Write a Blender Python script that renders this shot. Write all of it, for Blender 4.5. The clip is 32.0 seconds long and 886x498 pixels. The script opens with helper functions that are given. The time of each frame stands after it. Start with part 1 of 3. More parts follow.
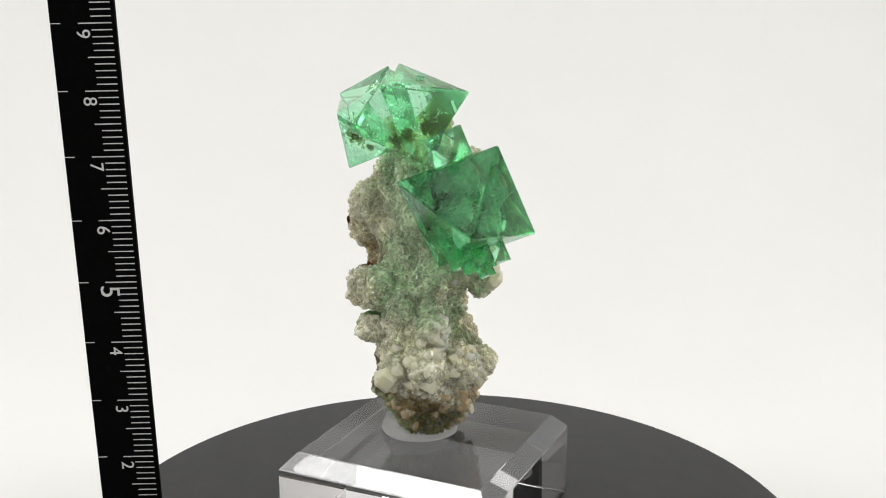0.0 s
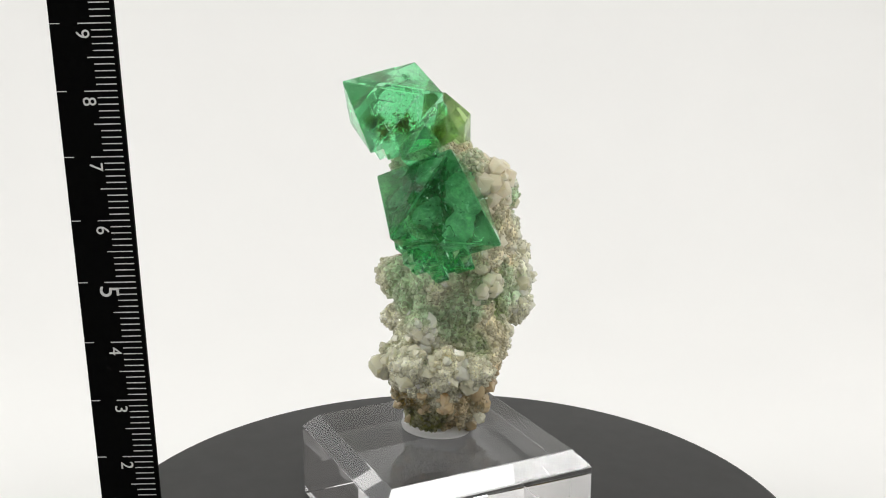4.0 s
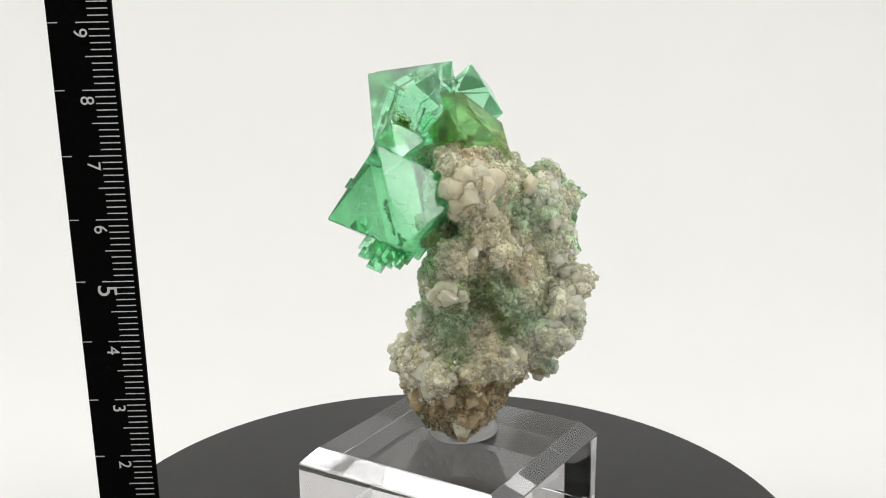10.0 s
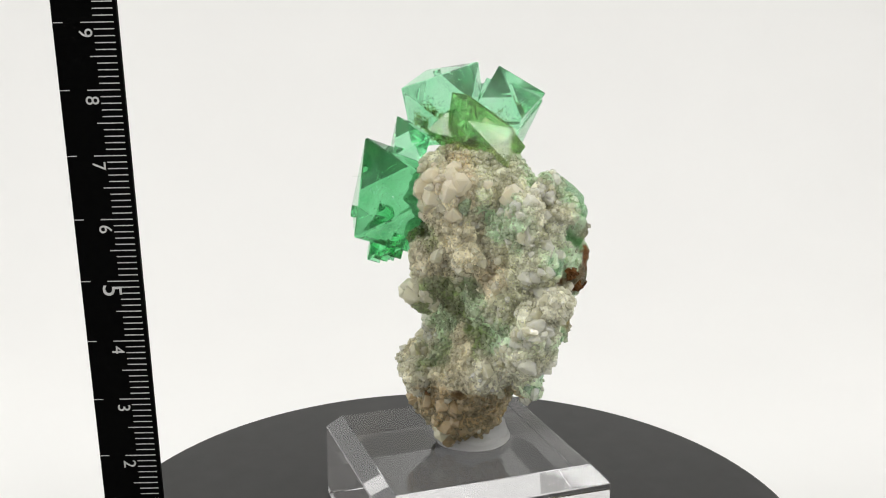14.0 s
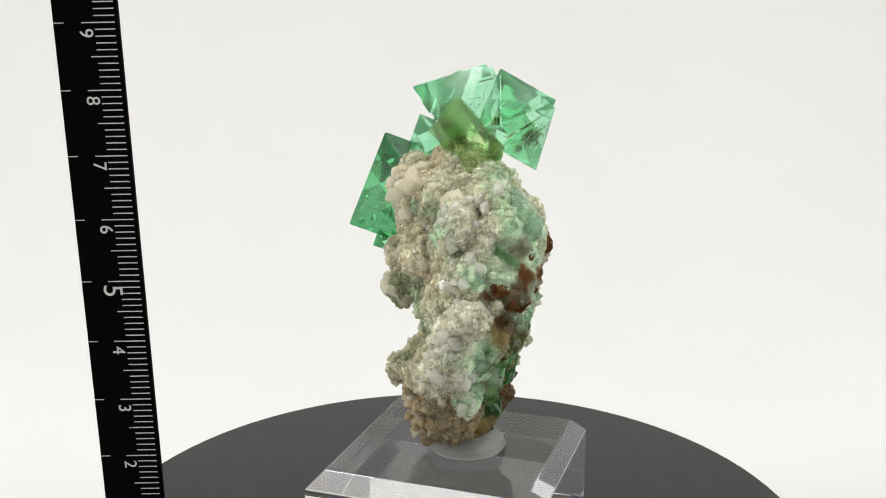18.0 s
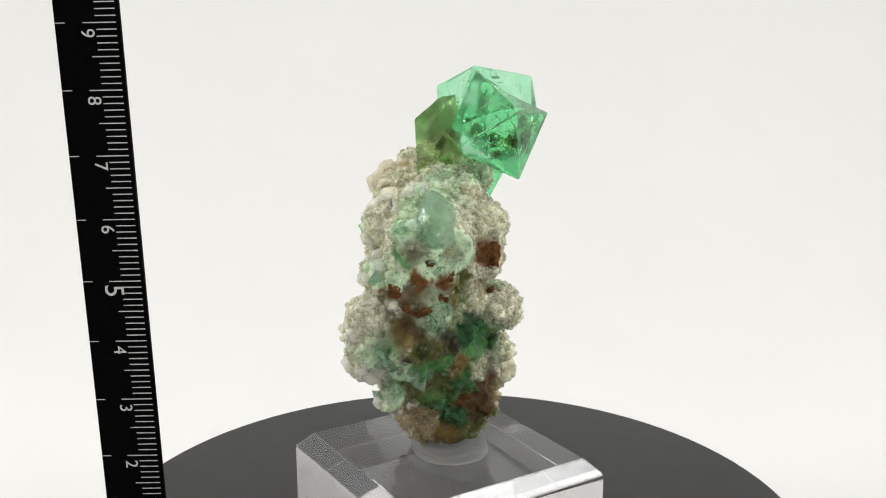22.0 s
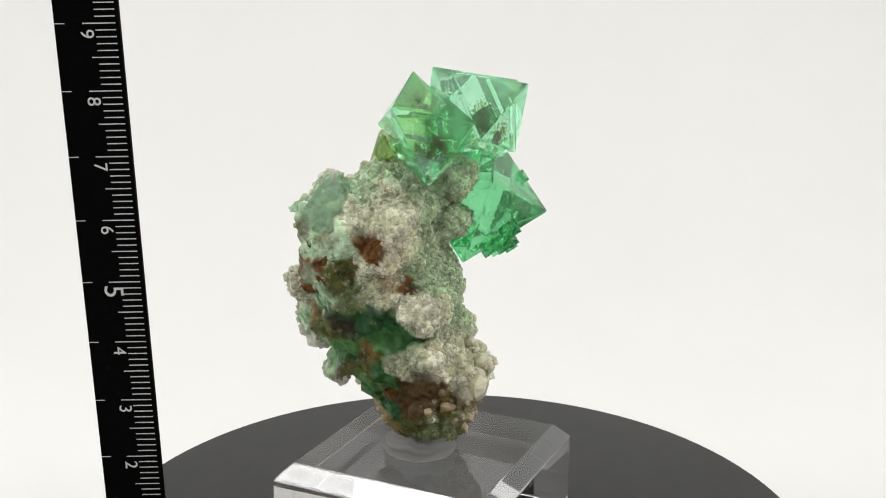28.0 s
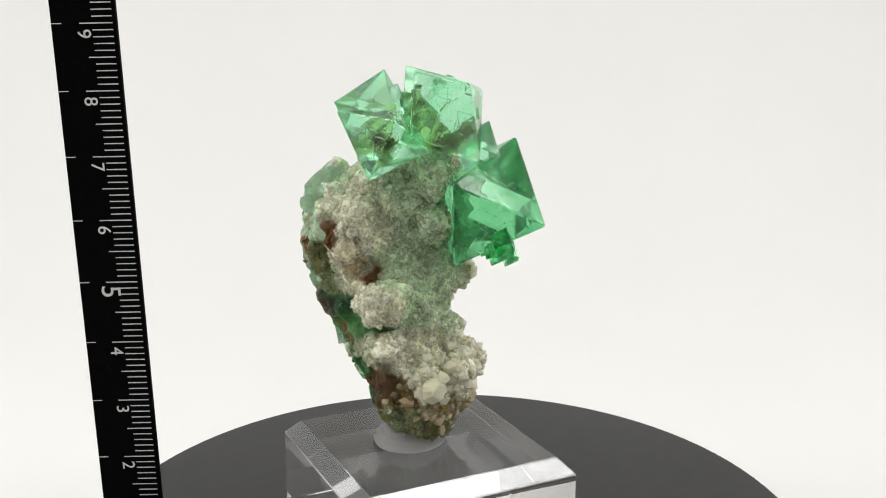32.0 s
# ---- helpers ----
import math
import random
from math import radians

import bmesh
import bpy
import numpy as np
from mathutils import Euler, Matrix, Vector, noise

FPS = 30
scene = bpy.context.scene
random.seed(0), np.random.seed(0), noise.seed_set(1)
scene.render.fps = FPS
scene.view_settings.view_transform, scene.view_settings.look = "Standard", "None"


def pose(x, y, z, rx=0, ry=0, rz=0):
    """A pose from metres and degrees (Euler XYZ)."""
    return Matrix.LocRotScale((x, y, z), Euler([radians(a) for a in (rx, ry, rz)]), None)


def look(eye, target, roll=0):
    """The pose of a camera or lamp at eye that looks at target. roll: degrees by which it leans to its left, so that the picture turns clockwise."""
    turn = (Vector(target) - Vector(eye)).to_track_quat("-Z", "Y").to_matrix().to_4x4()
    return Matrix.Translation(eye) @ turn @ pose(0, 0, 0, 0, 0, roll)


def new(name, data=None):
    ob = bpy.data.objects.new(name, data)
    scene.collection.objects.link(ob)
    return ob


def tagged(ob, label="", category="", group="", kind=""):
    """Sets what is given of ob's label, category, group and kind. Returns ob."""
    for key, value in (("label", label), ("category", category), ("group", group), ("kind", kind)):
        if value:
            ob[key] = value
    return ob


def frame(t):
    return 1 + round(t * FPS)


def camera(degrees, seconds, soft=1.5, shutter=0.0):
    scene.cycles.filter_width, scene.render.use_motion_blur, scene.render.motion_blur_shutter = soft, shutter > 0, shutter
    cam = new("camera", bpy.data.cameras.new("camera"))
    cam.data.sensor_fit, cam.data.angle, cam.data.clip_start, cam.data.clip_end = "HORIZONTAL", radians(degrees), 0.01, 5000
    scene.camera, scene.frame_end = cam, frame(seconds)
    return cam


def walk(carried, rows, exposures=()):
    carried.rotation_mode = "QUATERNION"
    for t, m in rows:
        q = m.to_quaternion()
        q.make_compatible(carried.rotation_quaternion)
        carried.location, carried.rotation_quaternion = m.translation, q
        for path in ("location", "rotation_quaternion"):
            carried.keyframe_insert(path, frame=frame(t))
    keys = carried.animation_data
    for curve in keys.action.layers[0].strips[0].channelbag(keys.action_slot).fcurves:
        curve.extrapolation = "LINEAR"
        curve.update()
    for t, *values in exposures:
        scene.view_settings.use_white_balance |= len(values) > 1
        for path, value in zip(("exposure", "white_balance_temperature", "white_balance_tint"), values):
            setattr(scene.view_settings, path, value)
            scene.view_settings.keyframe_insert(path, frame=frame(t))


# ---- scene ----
from mathutils.bvhtree import BVHTree

# All lengths below are in units of 1.08 mm, the turntable's axis at x = y = 0, its top at z = 0.
U = 0.00108
TURN = -9.6507          # degrees a second, clockwise from above
EYE = Vector((0, -160.0, 86.33)) * U


def aim(right, up):
    a, b = radians(0.158 + right), radians(-13.478 + up)
    way = Vector((math.sin(a) * math.cos(b), math.cos(a) * math.cos(b), math.sin(b)))
    return look(EYE, EYE + way, 0.04)


# ---- camera ----
cam = camera(46.44, 32.0, soft=1.0)
walk(cam, [(t, aim(a, b)) for t, a, b in (
    (0, 0, 0), (1, -0.02, 0), (2, 0, 0), (3, 0, 0), (3.5, 0.01, 0), (4, 0.04, 0), (5, 0.108, 0), (6, 0.15, -0.01),
    (7, 0.19, -0.04), (8, 0.2, -0.048), (9, 0.2, -0.048), (10, 0.148, -0.048), (11, 0.09, -0.048), (12, 0.017, -0.048),
    (13, -0.047, -0.048), (14, -0.108, -0.048), (15, -0.148, -0.052), (16, -0.178, -0.055), (17, -0.18, -0.04),
    (18, -0.155, -0.032), (19, -0.18, -0.034), (20, -0.235, -0.04), (21, -0.238, -0.032), (22, -0.22, -0.032),
    (22.6, -0.25, -0.032), (23, -0.37, -0.032), (24, -0.395, -0.025), (25, -0.32, 0), (26, -0.265, 0.004),
    (27, -0.245, 0.013), (28, -0.195, 0.008), (29, -0.144, 0.002), (30, -0.1, 0.012), (31, -0.09, 0), (32, -0.047, 0))])

# ---- light: two lamps and one overhead panel in a white tent ----
world = bpy.data.worlds.new("studio")
world.use_nodes = True
world.node_tree.nodes["Background"].inputs[0].default_value = (1.0, 0.985, 0.965, 1)
world.node_tree.nodes["Background"].inputs[1].default_value = 0.64
scene.world = world
scene.view_settings.exposure = -0.22


def softbox(name, eye, target, sx, sy, watts, colour=(0.98, 0.987, 0.976)):
    lamp = bpy.data.lights.new(name, "AREA")
    lamp.shape, lamp.size, lamp.size_y, lamp.energy, lamp.color = "RECTANGLE", sx, sy, watts, colour
    ob = new(name, lamp)
    ob.matrix_world = look(eye, target)
    return ob


softbox("lamp_left", (-0.416, -0.135, 0.432), (0, -0.02, 0.03), 0.19, 0.19, 1.55)
softbox("lamp_right", (0.416, -0.135, 0.432), (0, -0.02, 0.03), 0.19, 0.19, 1.4)
softbox("overhead_panel", (0.0, -0.05, 0.66), (0, -0.05, 0), 0.66, 0.60, 1.6)


# ---- materials ----
def material(name):
    m = bpy.data.materials.new(name)
    m.use_nodes = True
    return m, m.node_tree.nodes, m.node_tree.links, m.node_tree.nodes["Principled BSDF"]


def noise_node(nodes, links, scale, detail=4.0, rough=0.55, coord="Object"):
    tc = nodes.new("ShaderNodeTexCoord")
    n = nodes.new("ShaderNodeTexNoise")
    n.inputs["Scale"].default_value, n.inputs["Detail"].default_value, n.inputs["Roughness"].default_value = scale, detail, rough
    links.new(tc.outputs[coord], n.inputs["Vector"])
    return n


def ramp_node(nodes, links, source, stops):
    r = nodes.new("ShaderNodeValToRGB")
    while len(r.color_ramp.elements) < len(stops):
        r.color_ramp.elements.new(0.5)
    for e, (p, col) in zip(r.color_ramp.elements, stops):
        e.position, e.color = p, (*col, 1)
    links.new(source, r.inputs[0])
    return r


def bump_node(nodes, links, source, strength, distance, bsdf):
    b = nodes.new("ShaderNodeBump")
    b.inputs["Strength"].default_value, b.inputs["Distance"].default_value = strength, distance
    links.new(source, b.inputs["Height"])
    links.new(b.outputs[0], bsdf.inputs["Normal"])
    return b


def mix_node(nodes, links, fac, a, b):
    m = nodes.new("ShaderNodeMix")
    m.data_type = "RGBA"
    for key, value in ((0, fac), (6, a), (7, b)):
        if isinstance(value, tuple):
            m.inputs[key].default_value = (*value, 1)
        elif isinstance(value, (int, float)):
            m.inputs[key].default_value = value
        else:
            links.new(value, m.inputs[key])
    return m.outputs[2]


def plain(name, colour, rough, spec=0.5, vary=0.06, scale=300, bump=0.0, metal=0.0):
    m, n, l, b = material(name)
    ns = noise_node(n, l, scale)
    lo, hi = tuple(max(0, c * (1 - vary)) for c in colour), tuple(min(1, c * (1 + vary)) for c in colour)
    l.new(ramp_node(n, l, ns.outputs[0], ((0.3, lo), (0.7, hi))).outputs[0], b.inputs["Base Color"])
    b.inputs["Roughness"].default_value, b.inputs["Specular IOR Level"].default_value, b.inputs["Metallic"].default_value = rough, spec, metal
    if bump:
        bump_node(n, l, ns.outputs[0], bump, 0.0002, b)
    return m


PAPER = plain("white_paper", (0.86, 0.85, 0.835), 0.9, 0.1, 0.01, 12)
# grey of the added front wall, dark to stand for a dimmer room
FRONT = plain("front_dimmer_grey", (0.22, 0.215, 0.21), 0.9, 0.1, 0.1, 12)
TENT = plain("tent_fabric", (0.82, 0.81, 0.80), 0.95, 0.1, 0.02, 40)
DISC = plain("black_turntable_plastic", (0.022, 0.0215, 0.021), 0.45, 0.35, 0.15, 220, 0.02)
RIM = plain("black_rim_plastic", (0.02, 0.02, 0.02), 0.35, 0.5, 0.1, 220)
RULER = plain("black_ruler_plastic", (0.002, 0.002, 0.002), 0.6, 0.02, 0.3, 900, 0.03)
INK = plain("white_ruler_ink", (0.58, 0.58, 0.57), 0.7, 0.2, 0.15, 1500)


def clear_acrylic(name, rough, tint, trans=1.0):
    m, n, l, b = material(name)
    b.inputs["Base Color"].default_value = (*tint, 1)
    b.inputs["Transmission Weight"].default_value, b.inputs["IOR"].default_value = trans, 1.49
    ns = noise_node(n, l, 160, 5)
    l.new(ramp_node(n, l, ns.outputs[0], ((0.35, (rough,) * 3), (0.75, (rough * 1.15,) * 3))).outputs[0], b.inputs["Roughness"])
    return m


SATIN = clear_acrylic("polished_edge_acrylic", 0.06, (0.95, 0.95, 0.97), 0.84)
ACRYLIC = clear_acrylic("clear_acrylic", 0.0, (0.97, 0.97, 0.98))


def let_through(n, l, b, colour, share, clear=0.0, tint=(1, 1, 1)):
    """Lets part of the light pass through a crystal: scattered by the share, and straight where it is clear."""
    t, mix = n.new("ShaderNodeBsdfTranslucent"), n.new("ShaderNodeMixShader")
    l.new(colour, t.inputs["Color"])
    mix.inputs[0].default_value = share
    l.new(b.outputs[0], mix.inputs[1])
    l.new(t.outputs[0], mix.inputs[2])
    see, both = n.new("ShaderNodeBsdfTransparent"), n.new("ShaderNodeMixShader")
    if isinstance(tint, tuple):
        see.inputs["Color"].default_value = (*tint, 1)
    else:
        l.new(tint, see.inputs["Color"])
    both.inputs[0].default_value = clear
    l.new(mix.outputs[0], both.inputs[1])
    l.new(see.outputs[0], both.inputs[2])
    l.new(both.outputs[0], n["Material Output"].inputs["Surface"])


def putty_material():
    m, n, l, b = material("clear_mounting_putty")
    b.inputs["Base Color"].default_value = (0.93, 0.93, 0.92, 1)
    b.inputs["Transmission Weight"].default_value, b.inputs["IOR"].default_value, b.inputs["Roughness"].default_value = 0.85, 1.4, 0.3
    bump_node(n, l, noise_node(n, l, 300, 4).outputs[0], 0.4, 0.0006, b)
    tone = ramp_node(n, l, noise_node(n, l, 150, 3).outputs[0], ((0.3, (0.80, 0.80, 0.78)), (0.7, (0.92, 0.92, 0.91)))).outputs[0]
    let_through(n, l, b, tone, 0.15, 0.4, (0.95, 0.95, 0.95))
    return m


PUTTY = putty_material()


def fluorite(name, pale, deep, rough=0.0, trans=0.98, clear=0.2):
    """Clear green crystal with cloudy zones and fine scratches."""
    m, n, l, b = material(name)
    zone = noise_node(n, l, 95, 3, 0.55)
    colour = ramp_node(n, l, zone.outputs[0], ((0.36, deep), (0.60, pale))).outputs[0]
    l.new(colour, b.inputs["Base Color"])
    let_through(n, l, b, colour, 0.0, clear, mix_node(n, l, 0.25, colour, (1.0, 1.0, 1.0)))
    haze = noise_node(n, l, 260, 6, 0.7)
    l.new(ramp_node(n, l, haze.outputs[0], ((0.55, (rough,) * 3), (0.8, (rough + 0.05,) * 3))).outputs[0], b.inputs["Roughness"])
    b.inputs["Transmission Weight"].default_value, b.inputs["IOR"].default_value = trans, 1.434
    fine = noise_node(n, l, 900, 3, 0.6)
    bump_node(n, l, fine.outputs[0], 0.12, 0.00015, b)
    return m


GREEN = fluorite("green_fluorite", (0.57, 0.97, 0.71), (0.31, 0.88, 0.49), clear=0.1)
GREEN_DEEP = fluorite("deep_green_fluorite", (0.26, 0.80, 0.40), (0.07, 0.46, 0.16), clear=0.08)
GREEN_PALE = fluorite("pale_green_fluorite", (0.80, 0.94, 0.78), (0.56, 0.84, 0.58), 0.12, 0.7)
GREEN_CLEFT = fluorite("cloudy_green_fluorite", (0.46, 0.80, 0.46), (0.16, 0.52, 0.20), 0.06, 0.88)
OLIVE_GREEN = fluorite("olive_green_fluorite", (0.70, 0.86, 0.48), (0.42, 0.62, 0.24), 0.03, 0.94)
SPECK = plain("dark_specks", (0.02, 0.03, 0.015), 0.5, 0.3)
VEIL = plain("pale_healed_crack", (0.80, 0.92, 0.84), 0.5, 0.4, 0.1, 500)


def smoky(name, colour, clear):
    """Fine cloudy matter that light partly passes."""
    m, n, l, b = material(name)
    tint = ramp_node(n, l, noise_node(n, l, 400, 4).outputs[0], ((0.3, tuple(c * 0.6 for c in colour)), (0.7, colour))).outputs[0]
    l.new(tint, b.inputs["Base Color"])
    b.inputs["Roughness"].default_value, b.inputs["Specular IOR Level"].default_value = 0.8, 0.1
    let_through(n, l, b, tint, 0.4, clear, (0.86, 0.86, 0.6))
    return m


OLIVE = smoky("olive_inclusion", (0.25, 0.23, 0.05), 0.76)



def calcite(name, a, b_, rough=0.08, trans=0.0):
    m, n, l, b = material(name)
    zone = noise_node(n, l, 260, 5, 0.6)
    colour = ramp_node(n, l, zone.outputs[0], ((0.3, a), (0.7, b_))).outputs[0]
    l.new(colour, b.inputs["Base Color"])
    let_through(n, l, b, colour, 0.14, 0.3, (0.99, 0.985, 0.93))
    b.inputs["Roughness"].default_value, b.inputs["Transmission Weight"].default_value, b.inputs["IOR"].default_value = rough, trans, 1.5
    b.inputs["Subsurface Weight"].default_value, b.inputs["Subsurface Scale"].default_value = 0.8, 0.0014
    b.inputs["Coat Weight"].default_value, b.inputs["Coat Roughness"].default_value = 0.4, 0.05
    b.inputs["Subsurface Radius"].default_value = (1.0, 1.0, 0.85)
    bump_node(n, l, noise_node(n, l, 1100, 4).outputs[0], 0.18, 0.0002, b)
    return m


WHITE_CALCITE = calcite("white_quartz", (0.93, 0.91, 0.74), (0.99, 0.98, 0.87), 0.08)
CREAM_CALCITE = calcite("cream_quartz", (0.88, 0.83, 0.60), (0.97, 0.94, 0.76), 0.08)
PEACH_CALCITE = calcite("peach_quartz", (0.94, 0.80, 0.58), (0.99, 0.91, 0.75), 0.08)
BROWN_CALCITE = calcite("tan_quartz", (0.56, 0.42, 0.25), (0.76, 0.63, 0.42), 0.1)
RUST = plain("rust_stain", (0.13, 0.055, 0.015), 0.9, 0.2, 0.6, 900, 0.8)


def matrix_material(name, druse=False):
    """Sugary quartz in the colours of its zones, with grain and finer blotches."""
    m, n, l, b = material(name)
    zone = n.new("ShaderNodeAttribute")
    zone.attribute_name = "zone_colour"
    colour = zone.outputs["Color"]
    grain = noise_node(n, l, 1500, 5, 0.7)
    for source, low, high in ((noise_node(n, l, 330, 4, 0.6), 0.72, 1.16), (grain, 0.74, 1.06)):
        times = n.new("ShaderNodeMix")
        times.data_type, times.blend_type = "RGBA", "MULTIPLY"
        times.inputs[0].default_value = 1.0
        l.new(colour, times.inputs[6])
        l.new(ramp_node(n, l, source.outputs[0], ((0.35, (low,) * 3), (0.65, (high,) * 3))).outputs[0], times.inputs[7])
        colour = times.outputs[2]
    b.inputs["Roughness"].default_value, b.inputs["Specular IOR Level"].default_value = 0.5, 0.25
    b.inputs["Subsurface Weight"].default_value, b.inputs["Subsurface Scale"].default_value = 0.3, 0.001
    b.inputs["Subsurface Radius"].default_value = (1.0, 1.0, 0.85)
    if druse:
        geo = n.new("ShaderNodeNewGeometry")
        tone = ramp_node(n, l, geo.outputs["Random Per Island"], ((0.0, (0.78, 0.78, 0.74)), (0.6, (1.0, 1.0, 1.0)), (0.88, (1.2, 1.2, 1.2)), (1.0, (1.7, 1.7, 1.7)))).outputs[0]
        times = n.new("ShaderNodeMix")
        times.data_type, times.blend_type, times.clamp_result = "RGBA", "MULTIPLY", True
        times.inputs[0].default_value = 1.0
        l.new(colour, times.inputs[6])
        l.new(tone, times.inputs[7])
        colour = times.outputs[2]
        b.inputs["Roughness"].default_value, b.inputs["IOR"].default_value = 0.06, 1.5
        colour = mix_node(n, l, 0.24, colour, (0.99, 0.96, 0.78))
        b.inputs["Coat Weight"].default_value, b.inputs["Coat Roughness"].default_value = 0.3, 0.04
        let_through(n, l, b, colour, 0.12, 0.42, (0.99, 0.985, 0.93))
    else:
        bump_node(n, l, grain.outputs[0], 0.6, 0.0005, b)
    l.new(colour, b.inputs["Base Color"])
    return m


MATRIX = matrix_material("quartz_matrix")
DRUSE = matrix_material("quartz_druse", True)


# ---- building helpers ----
def finish(bm, material_, name, smooth=False):
    mesh = bpy.data.meshes.new(name)
    bm.to_mesh(mesh)
    bm.free()
    mesh.materials.append(material_)
    if smooth:
        mesh.polygons.foreach_set("use_smooth", [True] * len(mesh.polygons))
    return mesh


def part(name, bm, material_, parent, label="", smooth=False):
    ob = new(name, finish(bm, material_, name, smooth))
    ob.parent = parent
    return tagged(ob, label) if label else ob


def ngon_loft(bm, rings):
    """Joins rings of equal length and closes both ends."""
    loops = [[bm.verts.new(p) for p in ring] for ring in rings]
    k = len(loops[0])
    for a, b in zip(loops, loops[1:]):
        for i in range(k):
            bm.faces.new((a[i], a[(i + 1) % k], b[(i + 1) % k], b[i]))
    bm.faces.new(loops[0][::-1])
    bm.faces.new(loops[-1])
    return loops


def circle(cx, cy, z, r, k=96):
    return [Vector((cx + r * math.cos(2 * math.pi * i / k), cy + r * math.sin(2 * math.pi * i / k), z)) * U for i in range(k)]


def box(bm, x0, x1, y0, y1, z0, z1):
    ngon_loft(bm, [[Vector(p) * U for p in ((x0, y0, z), (x1, y0, z), (x1, y1, z), (x0, y1, z))] for z in (z0, z1)])


# ---- the white tent ----
def sweep():
    bm = bmesh.new()
    prof = [(-420.0, 0.0), (150.0, 0.0)]
    prof += [(150 + 170 * math.sin(a), 170 - 170 * math.cos(a)) for a in np.linspace(0.1, math.pi / 2, 14)]
    prof += [(320, 700)]
    z0 = -16.0
    top = [[bm.verts.new(Vector((x, y, z + z0)) * U) for y, z in prof] for x in (-520, 520)]
    low = [[bm.verts.new(Vector((x, y + (4 if z > 3 else 0), z + z0 - 3)) * U) for y, z in prof] for x in (-520, 520)]
    for i in range(len(prof) - 1):
        bm.faces.new((top[0][i], top[1][i], top[1][i + 1], top[0][i + 1]))
        bm.faces.new((low[0][i], low[0][i + 1], low[1][i + 1], low[1][i]))
    ob = new("backdrop", finish(bm, PAPER, "backdrop", True))
    tagged(ob, "seamless white paper sweep behind the turntable", "backdrop", kind="structure")


sweep()
for wall_name, x0 in (("wall_left", -526), ("wall_right", 520)):
    wall = bmesh.new()
    box(wall, x0, x0 + 6, -420, 330, -19, 700)
    tagged(new(wall_name, finish(wall, TENT, wall_name)), "plain white fabric side of the photo tent", "wall", kind="structure")
# unseen wall added in the open front; keeps block and crystal reflections darker
front = bmesh.new()
box(front, -526, 526, -426, -420, -19, 706)
tagged(new("front_dimmer", finish(front, FRONT, "front_dimmer")), "unseen grey wall added behind the camera to dim the front", "wall", kind="structure")
roof = bmesh.new()
box(roof, -526, 526, -420, 330, 700, 706)
tagged(new("ceiling", finish(roof, TENT, "ceiling")), "plain white fabric top of the photo tent", "ceiling", kind="structure")


# ---- turntable ----
def turntable():
    base = new("turntable")
    tagged(base, "round matte black turntable on white paper", "turntable")
    bm = bmesh.new()
    ngon_loft(bm, [circle(0, 0, -4.0, 58.6), circle(0, 0, -3.6, 59.6), circle(0, 0, -0.5, 60.2), circle(0, 0, -0.15, 60.0), circle(0, 0, 0, 59.6)])
    part("plate", bm, DISC, base)
    bm = bmesh.new()
    ngon_loft(bm, [circle(0, 0, -16, 50), circle(0, 0, -15.4, 51), circle(0, 0, -5, 51), circle(0, 0, -4.05, 50)])
    part("housing", bm, RIM, base)
    return base


TABLE = turntable()
TABLE_AT = (1.2, -0.3)


# ---- acrylic block ----
def acrylic_block():
    bm = bmesh.new()

    def square(side, z):
        return [Vector((-1.7 + side / math.sqrt(2) * math.cos(radians(19.8 + 90 * i)), 2.4 + side / math.sqrt(2) * math.sin(radians(19.8 + 90 * i)), z)) * U for i in range(4)]

    ngon_loft(bm, [square(36.4, 0.1), square(36.6, 0.33), square(36.6, 12.85), square(36.4, 13.1), square(32.1, 15.45), square(31.8, 15.55)])
    bm.normal_update()
    for f in bm.faces:
        f.material_index = 1 if 0.2 < f.normal.z < 0.95 else 0
    ob = new("acrylic_block", finish(bm, ACRYLIC, "acrylic_block"))
    ob.data.materials.append(SATIN)
    return tagged(ob, "clear acrylic display block with sloping top edges", "display base")


BLOCK = acrylic_block()


def putty():
    bm = bmesh.new()
    rings = []
    for z, r in ((15.56, 5.4), (15.75, 6.0), (16.3, 6.2), (16.65, 5.6), (17.0, 6.0), (17.6, 5.9), (17.85, 5.3), (18.15, 5.5), (18.4, 4.4)):
        ring = []
        for i in range(64):
            a = 2 * math.pi * i / 64
            x, y = math.cos(a), math.sin(a)
            k = r * (1 + 0.09 * noise.noise(Vector((x * 1.3, y * 1.3, z * 0.35))))
            lift = max(0, z - 15.8) / 3.0 * (1.5 * noise.noise(Vector((x * 1.6, y * 1.6, 7))) + 0.7 * noise.noise(Vector((x * 4.5, y * 4.5, 3))))
            ring.append(Vector((-3.3 + k * x * 1.06, 3.5 + k * y * (0.98 if y > 0 else 0.9), z + lift)) * U)
        rings.append(ring)
    ngon_loft(bm, rings)
    ob = new("mounting_putty", finish(bm, PUTTY, "mounting_putty", True))
    return tagged(ob, "clear pressed lump of mounting putty under the stone", "putty")


PUTTY_LUMP = putty()


# ---- the stone ----
STONE = new("mineral_specimen")
tagged(STONE, "green fluorite crystals on a sugary pale quartz matrix", "mineral")

